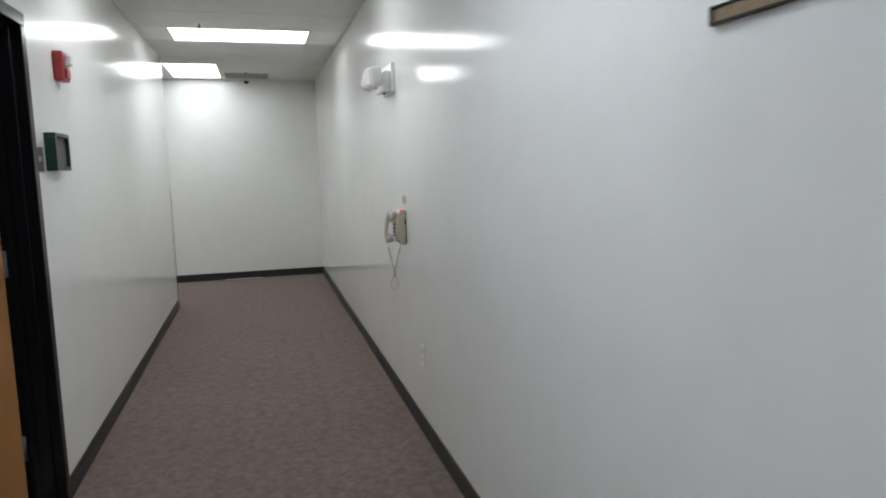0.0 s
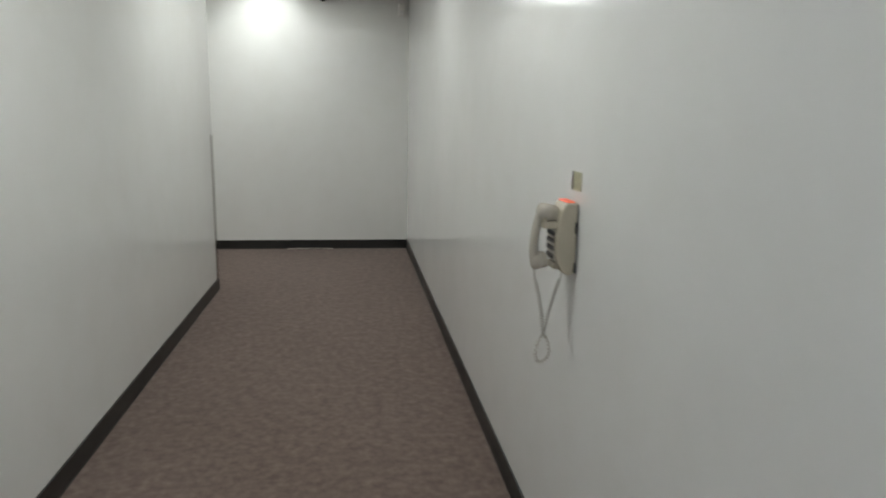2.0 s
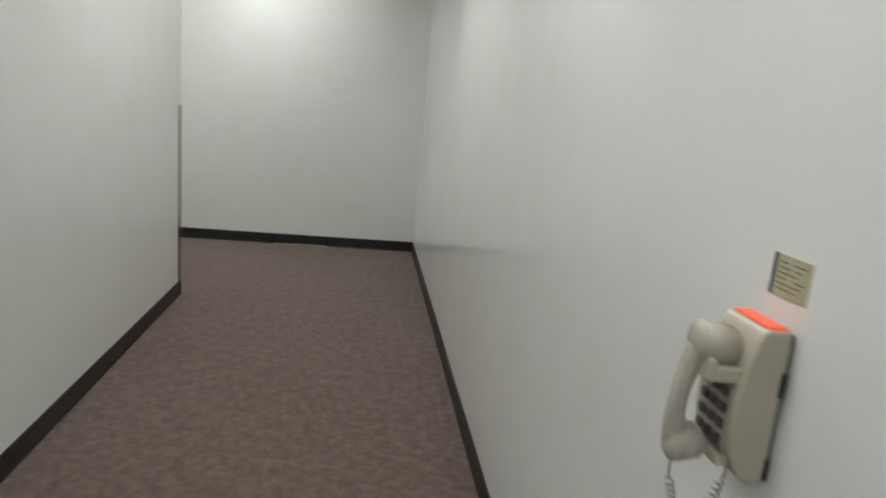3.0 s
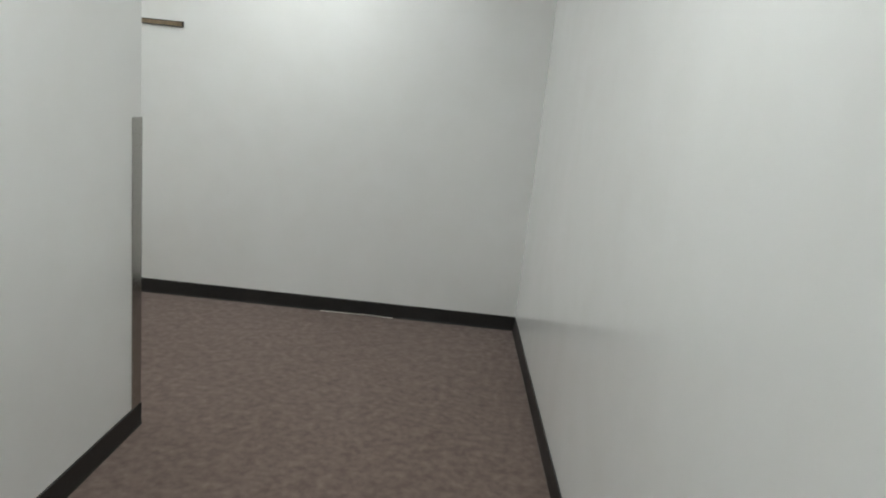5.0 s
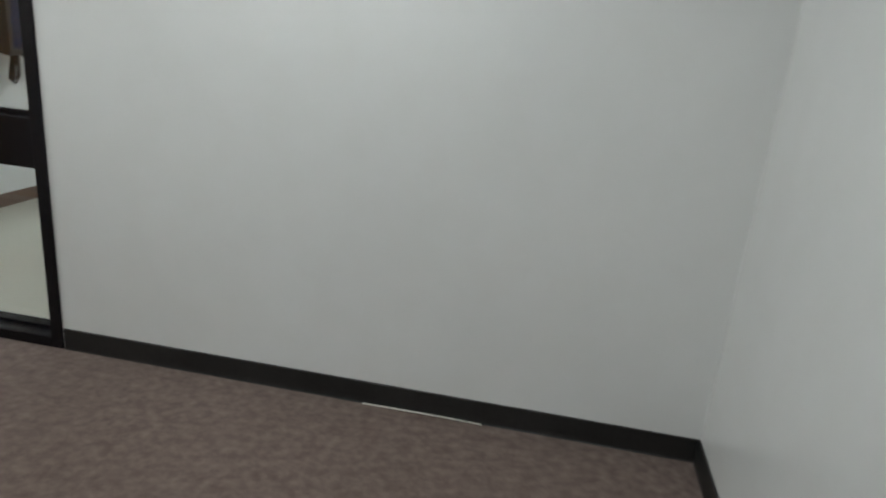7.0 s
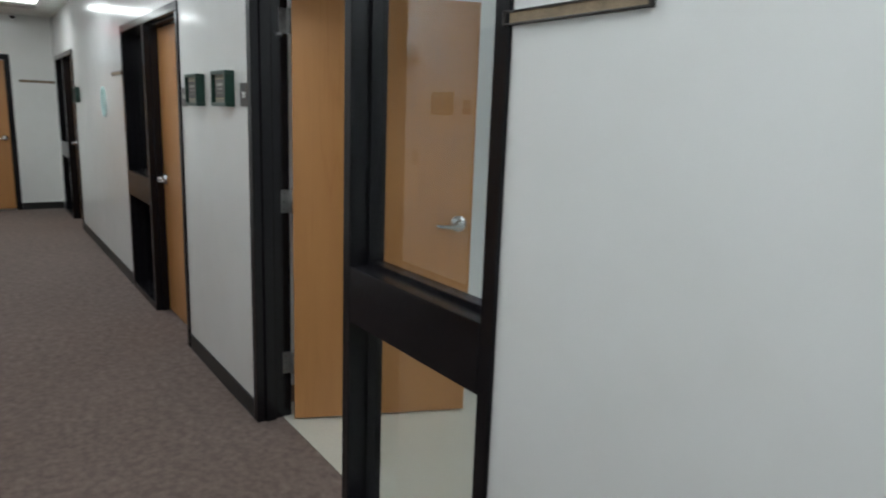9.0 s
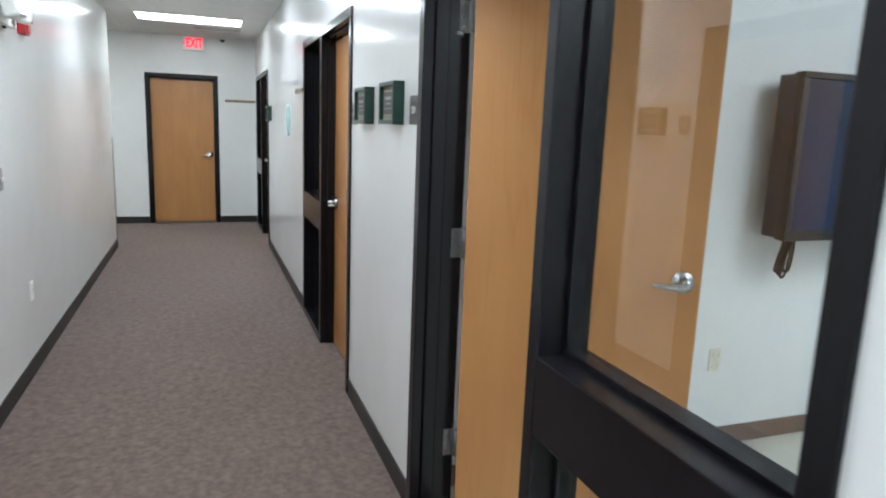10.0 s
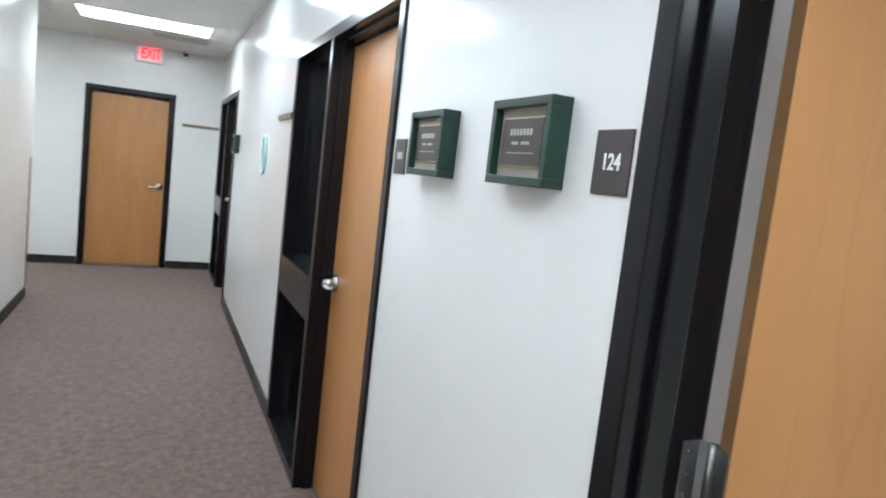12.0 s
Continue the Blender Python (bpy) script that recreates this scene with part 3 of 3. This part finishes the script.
def name_holder(m, lines, board=MAT_BEIGE, edge=BRASS, label="deep green wooden frame holding a brown engraved name plaque"):
    """Deep green picture-frame box with an engraved plaque; local x along the wall, -y out."""
    t = thing("name_plaque", label, "name plaque", "door name plaques", at=m)
    w, h, d, f = 0.117, 0.087, 0.048, 0.018
    part("frame_side", box(B(), -w, w, -d, 0, h - f, h, 0.002), GREEN, t)
    part("frame_side", box(B(), -w, w, -d, 0, -h, -h + f, 0.002), GREEN, t)
    part("frame_side", box(B(), -w, -w + f, -d, 0, -h + f, h - f, 0.002), GREEN, t)
    part("frame_side", box(B(), w - f, w, -d, 0, -h + f, h - f, 0.002), GREEN, t)
    part("backing", box(B(), -w + f, w - f, -0.030, -0.004, -h + f, h - f), board, t, "backing board")
    part("brass_edge", box(B(), -0.082, 0.082, -0.034, -0.030, -0.050, 0.050, 0.001), edge, t)
    p = part("plaque", box(B(), -0.079, 0.079, -0.0365, -0.034, -0.047, 0.047, 0.0006), PLAQUE, t, "brown engraved plaque")
    for z, x0, x1, hh, n in lines:
        step = (x1 - x0) / n
        for k in range(n):
            part("text_bar", box(B(), x0 + k * step, x0 + (k + 0.66) * step, -0.0372, -0.0365, z - hh, z + hh), DIM_LETTER, p)
    return t


LINES = [(0.020, -0.046, 0.046, 0.0065, 7), (-0.002, -0.036, -0.008, 0.003, 4), (-0.002, 0.002, 0.036, 0.003, 5), (-0.022, -0.055, 0.055, 0.0010, 14)]
nm = name_holder(pose(-4.915, 0, 1.655), LINES)
copy_thing(nm, pose(-5.42, 0, 1.652))
dark = name_holder(WESTM @ pose(-6.02, 0, 1.607), [], KEY, PLAQUE, "deep green wooden frame with a dark blank plaque")
copy_thing(dark, pose(-10.42, 0, 1.645))
copy_thing(nm, SOUTHM @ pose(5.79, 0, 1.652))


def room_sign(m, text, label):
    t = thing("room_sign", label, "sign", "room number signs", at=m)
    part("plate", box(B(), -0.049, 0.049, -0.0045, 0, -0.055, 0.055, 0.001), PLAQUE, t)
    if text:
        lettering("number", text, 0.039, LETTER, t, pose(0, -0.0050, -0.001, 90, 0, 0) @ Matrix.Diagonal((0.88, 1, 1, 1)), bold=0.0006)
    else:
        part("text_bar", box(B(), -0.022, 0.022, -0.0055, -0.0045, -0.008, 0.014), DIM_LETTER, t)
    return t


room_sign(pose(-4.658, 0, 1.625), "124", "small brown room sign with white number 124")
room_sign(pose(-5.725, 0, 1.615), "", "small brown room sign beside a door frame")
room_sign(SOUTHM @ pose(5.505, 0, 1.63), "", "small brown room sign beside a door frame")
room_sign(WESTM @ pose(-6.232, 0, 1.57), "", "small brown room sign beside a door frame")


def fire_alarm(m):
    t = thing("fire_alarm", "red fire alarm sounder with clear strobe on the wall", "fire alarm", "fire alarms", at=m)
    part("housing", box(B(), -0.058, 0.058, -0.045, 0, -0.07, 0.07, 0.006), RED, t)
    part("horn", box(B(), -0.036, 0.036, -0.055, -0.044, -0.06, -0.012, 0.004), RED, t)
    part("strobe", box(B(), -0.028, 0.028, -0.075, -0.044, 0.004, 0.052, 0.010), LENS, t, "clear strobe lens")
    return t


fa = fire_alarm(WESTM @ pose(-5.82, 0, 2.03))
copy_thing(fa, pose(-6.84, LY, 2.075, 0, 0, 180))


def emergency_light(m):
    t = thing("emergency_light", "white twin-head emergency light on the wall", "emergency light", "emergency lights", at=m)
    part("back_plate", box(B(), -0.150, 0.150, -0.022, 0, -0.092, 0.085, 0.004), WHITE_PLASTIC, t)
    part("housing", box(B(), -0.140, 0.140, -0.070, -0.020, -0.080, 0.040, 0.010), WHITE_PLASTIC, t)
    for s, z, tilt in ((-1, -0.022, -12), (1, 0.022, 8)):
        bm = box(B(), -0.056, 0.056, -0.160, -0.088, -0.056, 0.056, 0.014, 0, 3)
        turn = pose(s * 0.085, 0, z, tilt, 0, s * 10)
        bmesh.ops.transform(bm, matrix=turn, verts=bm.verts[:])
        h = part("lamp_head", bm, WHITE_PLASTIC, t)
        bm = box(B(), -0.046, 0.046, -0.166, -0.159, -0.046, 0.046, 0.004)
        bmesh.ops.transform(bm, matrix=turn, verts=bm.verts[:])
        part("lens", bm, LENS, h)
        part("neck", cyl(B(), (s * 0.085, -0.098, z), (s * 0.085, -0.064, z - 0.01), 0.022), WHITE_PLASTIC, h)
    part("test_button", cyl(B(), (0.02, -0.045, -0.078), (0.02, -0.045, -0.092), 0.010, seg=16), BLACK, t)
    return t


el = emergency_light(EASTM @ pose(5.38, 0, 2.04))
copy_thing(el, pose(-6.30, LY, 2.075, 0, 0, 180))


def outlet(m, label, mat=IVORY_PLATE, switch=False):
    t = thing("light_switch" if switch else "power_outlet", label, "switch" if switch else "outlet", at=m)
    part("cover_plate", box(B(), -0.036, 0.036, -0.006, 0, -0.058, 0.058, 0.0025), mat, t)
    if switch:
        part("toggle", box(B(), -0.006, 0.006, -0.018, -0.006, -0.010, 0.012, 0.002), WHITE_PLASTIC, t)
    else:
        for z in (-0.026, 0.026):
            s = part("socket", box(B(), -0.017, 0.017, -0.008, -0.006, z - 0.017, z + 0.017, 0.004), mat, t)
            for dx in (-0.006, 0.006):
                part("slot", box(B(), dx - 0.0012, dx + 0.0012, -0.0085, -0.0075, z - 0.003, z + 0.006), BLACK, s)
    part("screw", cyl(B(), (0, -0.0055, 0), (0, -0.0075, 0), 0.003, seg=10), STEEL, t)
    return t


outlet(EASTM @ pose(6.08, 0, 0.46), "ivory power outlet low on the white wall")
outlet(pose(-6.66, LY, 0.50, 0, 0, 180), "white power outlet low on the white wall", WHITE_PLASTIC)
outlet(pose(-6.19, LY, 1.21, 0, 0, 180), "grey metal switch plate on the white wall", GREY_PLATE, True)


# ---- wall telephone ----
def curl(a, b, turns, r, sag=0.0):
    """Points of a coil from a to b."""
    a, b = Vector(a), Vector(b)
    d = b - a
    side = d.orthogonal().normalized()
    up = d.normalized().cross(side)
    n = turns * 10
    out = []
    for i in range(n + 1):
        f, w = i / n, 2 * math.pi * turns * i / n
        out.append(a + d * f + Vector((0, sag * math.sin(math.pi * f), 0)) + side * (r * math.cos(w)) + up * (r * math.sin(w)))
    return out


def wall_phone(m):
    """Local x along the wall, -y out of it, z from the body's middle."""
    t = thing("wall_telephone", "ivory push-button wall telephone with handset on the hook", "telephone", at=m)
    prof = [(-0.004, -0.098), (-0.022, -0.104), (-0.040, -0.094), (-0.055, -0.066), (-0.062, -0.030), (-0.062, 0.010), (-0.056, 0.055), (-0.046, 0.090), (-0.038, 0.104), (-0.004, 0.104)]
    part("body", prism(B(), prof, "x", -0.050, 0.044, 0.006), IVORY, t, smooth=False)
    part("wall_plate", box(B(), -0.044, 0.039, -0.006, 0, -0.094, 0.098, 0.0015), GREY_PLATE, t, "grey wall plate")
    part("message_lamp", box(B(), -0.040, 0.040, -0.036, -0.012, 0.1035, 0.1070, 0.0015), ORANGE, t, "orange-red lamp window")
    for z0, z1, d in ((0.018, 0.050, 0.011), (-0.094, -0.066, 0.009)):
        part("side_seam", box(B(), 0.0432, 0.0447, -d, -0.003, z0, z1, 0.0006), BLACK, t, "dark seam at the back of the body")
    # cradle: a tongue that the earpiece hangs over, with two cheeks
    part("hook", box(B(), -0.030, 0.034, -0.094, -0.048, 0.030, 0.050, 0.004), IVORY, t)
    part("hook_lip", box(B(), -0.030, 0.034, -0.098, -0.088, 0.030, 0.060, 0.004), IVORY, t)
    part("finger_rest", box(B(), -0.030, 0.030, -0.064, -0.048, -0.086, -0.068, 0.004), IVORY, t)
    pad = part("keypad", box(B(), -0.034, 0.034, -0.064, -0.054, -0.062, 0.028, 0.002), PAD, t, "grey keypad face")
    for i in range(3):
        for j in range(4):
            x, z = -0.0215 + 0.0215 * i, 0.016 - 0.0215 * j
            part("key", box(B(), x - 0.0070, x + 0.0070, -0.0685, -0.063, z - 0.0060, z + 0.0060, 0.0012), KEY, pad)
    spine = smooth_path([(0, -0.084, 0.074), (0, -0.100, 0.058), (0, -0.110, 0.022), (0, -0.114, -0.016), (0, -0.112, -0.050), (0, -0.102, -0.068)], 6)
    hs = part("handset", sweep(B(), spine, [0.0105 + 0.0075 * abs(k - 15) ** 2 / 225 for k in range(31)], 20, 1.15), IVORY_GREY, t, "greyish ivory curved handset", True)
    bm = B()
    cyl(bm, (0, -0.099, 0.074), (0, -0.064, 0.067), 0.0265, 0.0275, 32)
    ball(bm, (0, -0.096, 0.0735), 0.0262, (1, 0.55, 1), 24)
    part("earpiece", bm, IVORY_GREY, hs, smooth=True)
    part("ear_cap", cyl(B(), (0, -0.065, 0.0672), (0, -0.055, 0.0650), 0.0265, 0.0240, 32), IVORY_GREY, hs, smooth=False)
    bm = B()
    cyl(bm, (0, -0.112, -0.070), (0, -0.084, -0.062), 0.0225, 0.0245, 32)
    ball(bm, (0, -0.110, -0.0695), 0.0225, (1, 0.55, 1), 24)
    part("mouthpiece", bm, IVORY_GREY, hs, smooth=True)
    part("mouth_cap", cyl(B(), (0, -0.0845, -0.0622), (0, -0.077, -0.0600), 0.0235, 0.0205, 32), IVORY_GREY, hs, smooth=False)
    # cord: hangs down, crosses itself and ends in a small loop
    cr = (0.0, -0.074, -0.290)
    loop = [Vector((0.012 * math.sin(a), -0.074 - 0.024 * math.sin(a) * (1 - 0.35 * math.cos(a)), -0.332 + 0.042 * math.cos(a))) for a in (2 * math.pi * k / 10 for k in range(11))]
    pts = smooth_path([(0.0, -0.108, -0.088), (0.0, -0.109, -0.104), (0.0, -0.107, -0.120)], 6)
    pts += curl((0.0, -0.106, -0.122), cr, 20, 0.0050, 0.004)
    for p, q in zip(loop, loop[1:]):
        pts += curl(p, q, 2, 0.0042)
    pts += curl(cr, (0.0, -0.034, -0.124), 20, 0.0050, -0.004)
    pts += smooth_path([(0.0, -0.033, -0.122), (0.0, -0.030, -0.112), (0.0, -0.030, -0.100)], 6)
    part("coiled_cord", sweep(B(), pts, 0.0015, 6), CORD, t, "coiled handset cord hanging in a loop", True)


wall_phone(EASTM @ pose(5.69, 0, 1.142))
t = thing("notice_card", "small yellow-green printed card stuck above the telephone", "card", at=EASTM @ pose(5.70, 0, 1.303))
part("card", box(B(), -0.037, 0.035, -0.0015, 0, -0.026, 0.026), STICKER, t)
part("card_edge", box(B(), -0.0375, -0.032, -0.0025, 0, -0.0265, 0.0265), STICKER_BLUE, t)
for k in range(6):
    for a, b in ((-0.026, -0.008 + 0.006 * (k % 3)), (0.002 + 0.005 * (k % 2), 0.028 - 0.007 * (k % 3))):
        part("text_bar", box(B(), a, b, -0.002, -0.0014, 0.0165 - 0.0068 * k, 0.0176 - 0.0068 * k), PLAQUE, t)

# ---- ceiling fittings ----
def vent(x0, x1, y0, y1, metal=GRILLE, deep=DARK):
    t = thing("ceiling_vent", "grey slatted air grille set in the ceiling", "air vent", "ceiling air vents")
    for a in ((x0, x1, y0, y0 + 0.02), (x0, x1, y1 - 0.02, y1), (x0, x0 + 0.02, y0 + 0.02, y1 - 0.02), (x1 - 0.02, x1, y0 + 0.02, y1 - 0.02)):
        part("frame_side", box(B(), *a, CEIL - 0.012, CEIL - 0.001, 0.002), metal, t)
    # flat sheet coloured for the shade behind the slats; no duct is cut
    part("backing", box(B(), x0 + 0.02, x1 - 0.02, y0 + 0.02, y1 - 0.02, CEIL - 0.004, CEIL - 0.001), deep, t)
    n = max(3, int((y1 - y0 - 0.04) / 0.035))
    for k in range(n):
        y = y0 + 0.02 + (k + 0.5) * (y1 - y0 - 0.04) / n
        part("slat", box(B(), x0 + 0.02, x1 - 0.02, y - 0.010, y + 0.006, CEIL - 0.010, CEIL - 0.005), metal, t)


vent(-1.17, -0.63, -0.62, -0.20)
vent(-11.86, -11.52, -0.84, -0.26, PALE_GRILLE, GRILLE)


def dome_camera(m):
    t = thing("dome_camera", "small black dome camera under the ceiling", "security camera", "security cameras", at=m)
    part("base", cyl(B(), (0, 0, 0), (0, 0, -0.022), 0.042, 0.040, 28), WHITE_PLASTIC, t, smooth=False)
    part("dome", ball(B(), (0, 0, -0.026), 0.034, (1, 1, 1.05)), BLACK, t, "black dome", True)
    return t


dc = dome_camera(pose(-0.91, -0.07, CEIL - 0.006))
copy_thing(dc, pose(FAR + 0.08, -0.46, CEIL - 0.006))


def sprinkler(x, y):
    t = thing("sprinkler", "small ceiling sprinkler head with white rose", "sprinkler", at=pose(x, y, CEIL))
    part("rose", cyl(B(), (0, 0, 0), (0, 0, -0.008), 0.032, 0.026), WHITE_PLASTIC, t, smooth=False)
    part("body", cyl(B(), (0, 0, -0.006), (0, 0, -0.035), 0.009), STEEL, t)
    part("deflector", cyl(B(), (0, 0, -0.035), (0, 0, -0.038), 0.016), STEEL, t)


sprinkler(-1.23, -3.56)
sprinkler(-0.90, -0.80)
t = thing("motion_detector", "white motion detector on a bracket in the wall corner", "motion detector", at=pose(-0.085, -0.07, 2.605))
part("housing", box(B(), -0.034, 0.034, -0.03, 0.025, -0.07, 0.06, 0.012), WHITE_PLASTIC, t)
part("bracket", box(B(), -0.015, 0.015, 0.0, 0.070, 0.03, 0.055, 0.003), WHITE_PLASTIC, t)
part("lens", box(B(), -0.024, 0.024, -0.034, -0.029, -0.055, -0.015, 0.004), LENS, t)

# ---- exit sign ----
t = thing("exit_sign", "lit red exit sign with an arrow above a wooden door", "exit sign", at=pose(FAR, -0.86, 2.615, 0, 0, 90))
part("housing", box(B(), -0.155, 0.155, -0.055, 0, -0.10, 0.10, 0.008), WHITE_PLASTIC, t)
part("face", box(B(), -0.145, 0.145, -0.059, -0.055, -0.085, 0.085, 0.002), EXIT_FACE, t, "pale lit face")
lettering("letters", "EXIT", 0.175, EXIT_RED, t, pose(0.014, -0.0605, 0, 90, 0, 0) @ Matrix.Diagonal((0.62, 1, 1, 1)), bold=0.005)
bm = B()
prism(bm, [(-0.140, 0), (-0.122, 0.022), (-0.122, -0.022)], "y", -0.0615, -0.059)
part("arrow", bm, EXIT_RED, t)

# ---- loose edge of the carpet along the end wall ----
bm = B()
sweep(bm, [(-1.34, -0.0125, 0.002), (-1.16, -0.015, 0.005), (-1.00, -0.016, 0.007), (-0.84, -0.0125, 0.002)], 0.0026, 8)
tagged(new("carpet_edge_strip", mesh_of("carpet_edge_strip", bm, IVORY_PLATE, True)), "thin pale loose strip where carpet meets the skirting", "edge strip")

# ---- hanging loop on the long wall ----
t = thing("hanging_loop", "pale teal loop hanging flat on the white wall", "wall loop", at=pose(-8.62, 0, 1.575))
pts = [(0.09 * math.cos(a), -0.011, 0.135 * math.sin(a)) for a in (2 * math.pi * k / 40 for k in range(41))]
part("loop", sweep(B(), pts, 0.010, 8), TEAL, t, smooth=True)
part("hook", cyl(B(), (0, 0, 0.135), (0, -0.02, 0.138), 0.004), STEEL, t)

# ---- the room: screen, cables, outlet ----
t = thing("wall_television", "large black flat television on a wall bracket", "television", at=pose(-4.472, 2.345, 1.488, 0, 0, 90))
part("back", box(B(), -0.625, 0.625, 0.0, 0.04, -0.38, 0.38, 0.010), BEZEL, t)
part("rear_housing", box(B(), -0.612, 0.612, 0.038, 0.132, -0.374, 0.372, 0.012, 0, 3), BEZEL, t)
part("bezel", box(B(), -0.625, 0.625, -0.022, 0.0, 0.35, 0.38, 0.004), BEZEL, t)
part("bezel", box(B(), -0.625, 0.625, -0.022, 0.0, -0.38, -0.335, 0.004), BEZEL, t)
part("bezel", box(B(), -0.625, -0.590, -0.022, 0.0, -0.335, 0.35, 0.004), BEZEL, t)
part("bezel", box(B(), 0.590, 0.625, -0.022, 0.0, -0.335, 0.35, 0.004), BEZEL, t)
part("screen", box(B(), -0.59, 0.59, -0.014, -0.004, -0.335, 0.35), SCREEN, t, "dark glossy screen")
part("bracket", box(B(), -0.15, 0.15, 0.128, 0.208, -0.12, 0.12, 0.004), BLACK, t)
for k in range(4):
    c = thing("cable", "black cable hanging in a bundle below the television", "cable", "television cables", at=pose(-4.585 + 0.008 * k, 1.865 + 0.008 * k, 1.125))
    L = 0.185 + 0.014 * (k % 3)
    pts = [(0, 0.004 * k, 0.03), (0.004, -0.004, -0.05), (0.0, -0.022 - 0.004 * k, -L * 0.7), (0.003, -0.034 + 0.004 * k, -L), (0.008, -0.016 + 0.005 * k, -L + 0.012), (0.006, 0.004 + 0.003 * k, -L * 0.55), (0.003, 0.020, 0.03)]
    part("lead", sweep(B(), smooth_path(pts), 0.0058, 8), BLACK, c, smooth=True)
c = thing("cable", "thin black cable looping under the television's edge", "cable", "television cables", at=pose(-4.565, 1.90, 1.125))
pts = [(0, 0, 0.03), (0.002, 0.012, -0.008), (0.004, 0.045, -0.030), (0.004, 0.085, -0.034), (0.002, 0.112, -0.014), (0, 0.116, 0.03)]
part("lead", sweep(B(), smooth_path(pts), 0.0042, 8), BLACK, c, smooth=True)
outlet(pose(RX0, 1.62, 0.47, 0, 0, 90), "ivory power outlet low on the room wall")
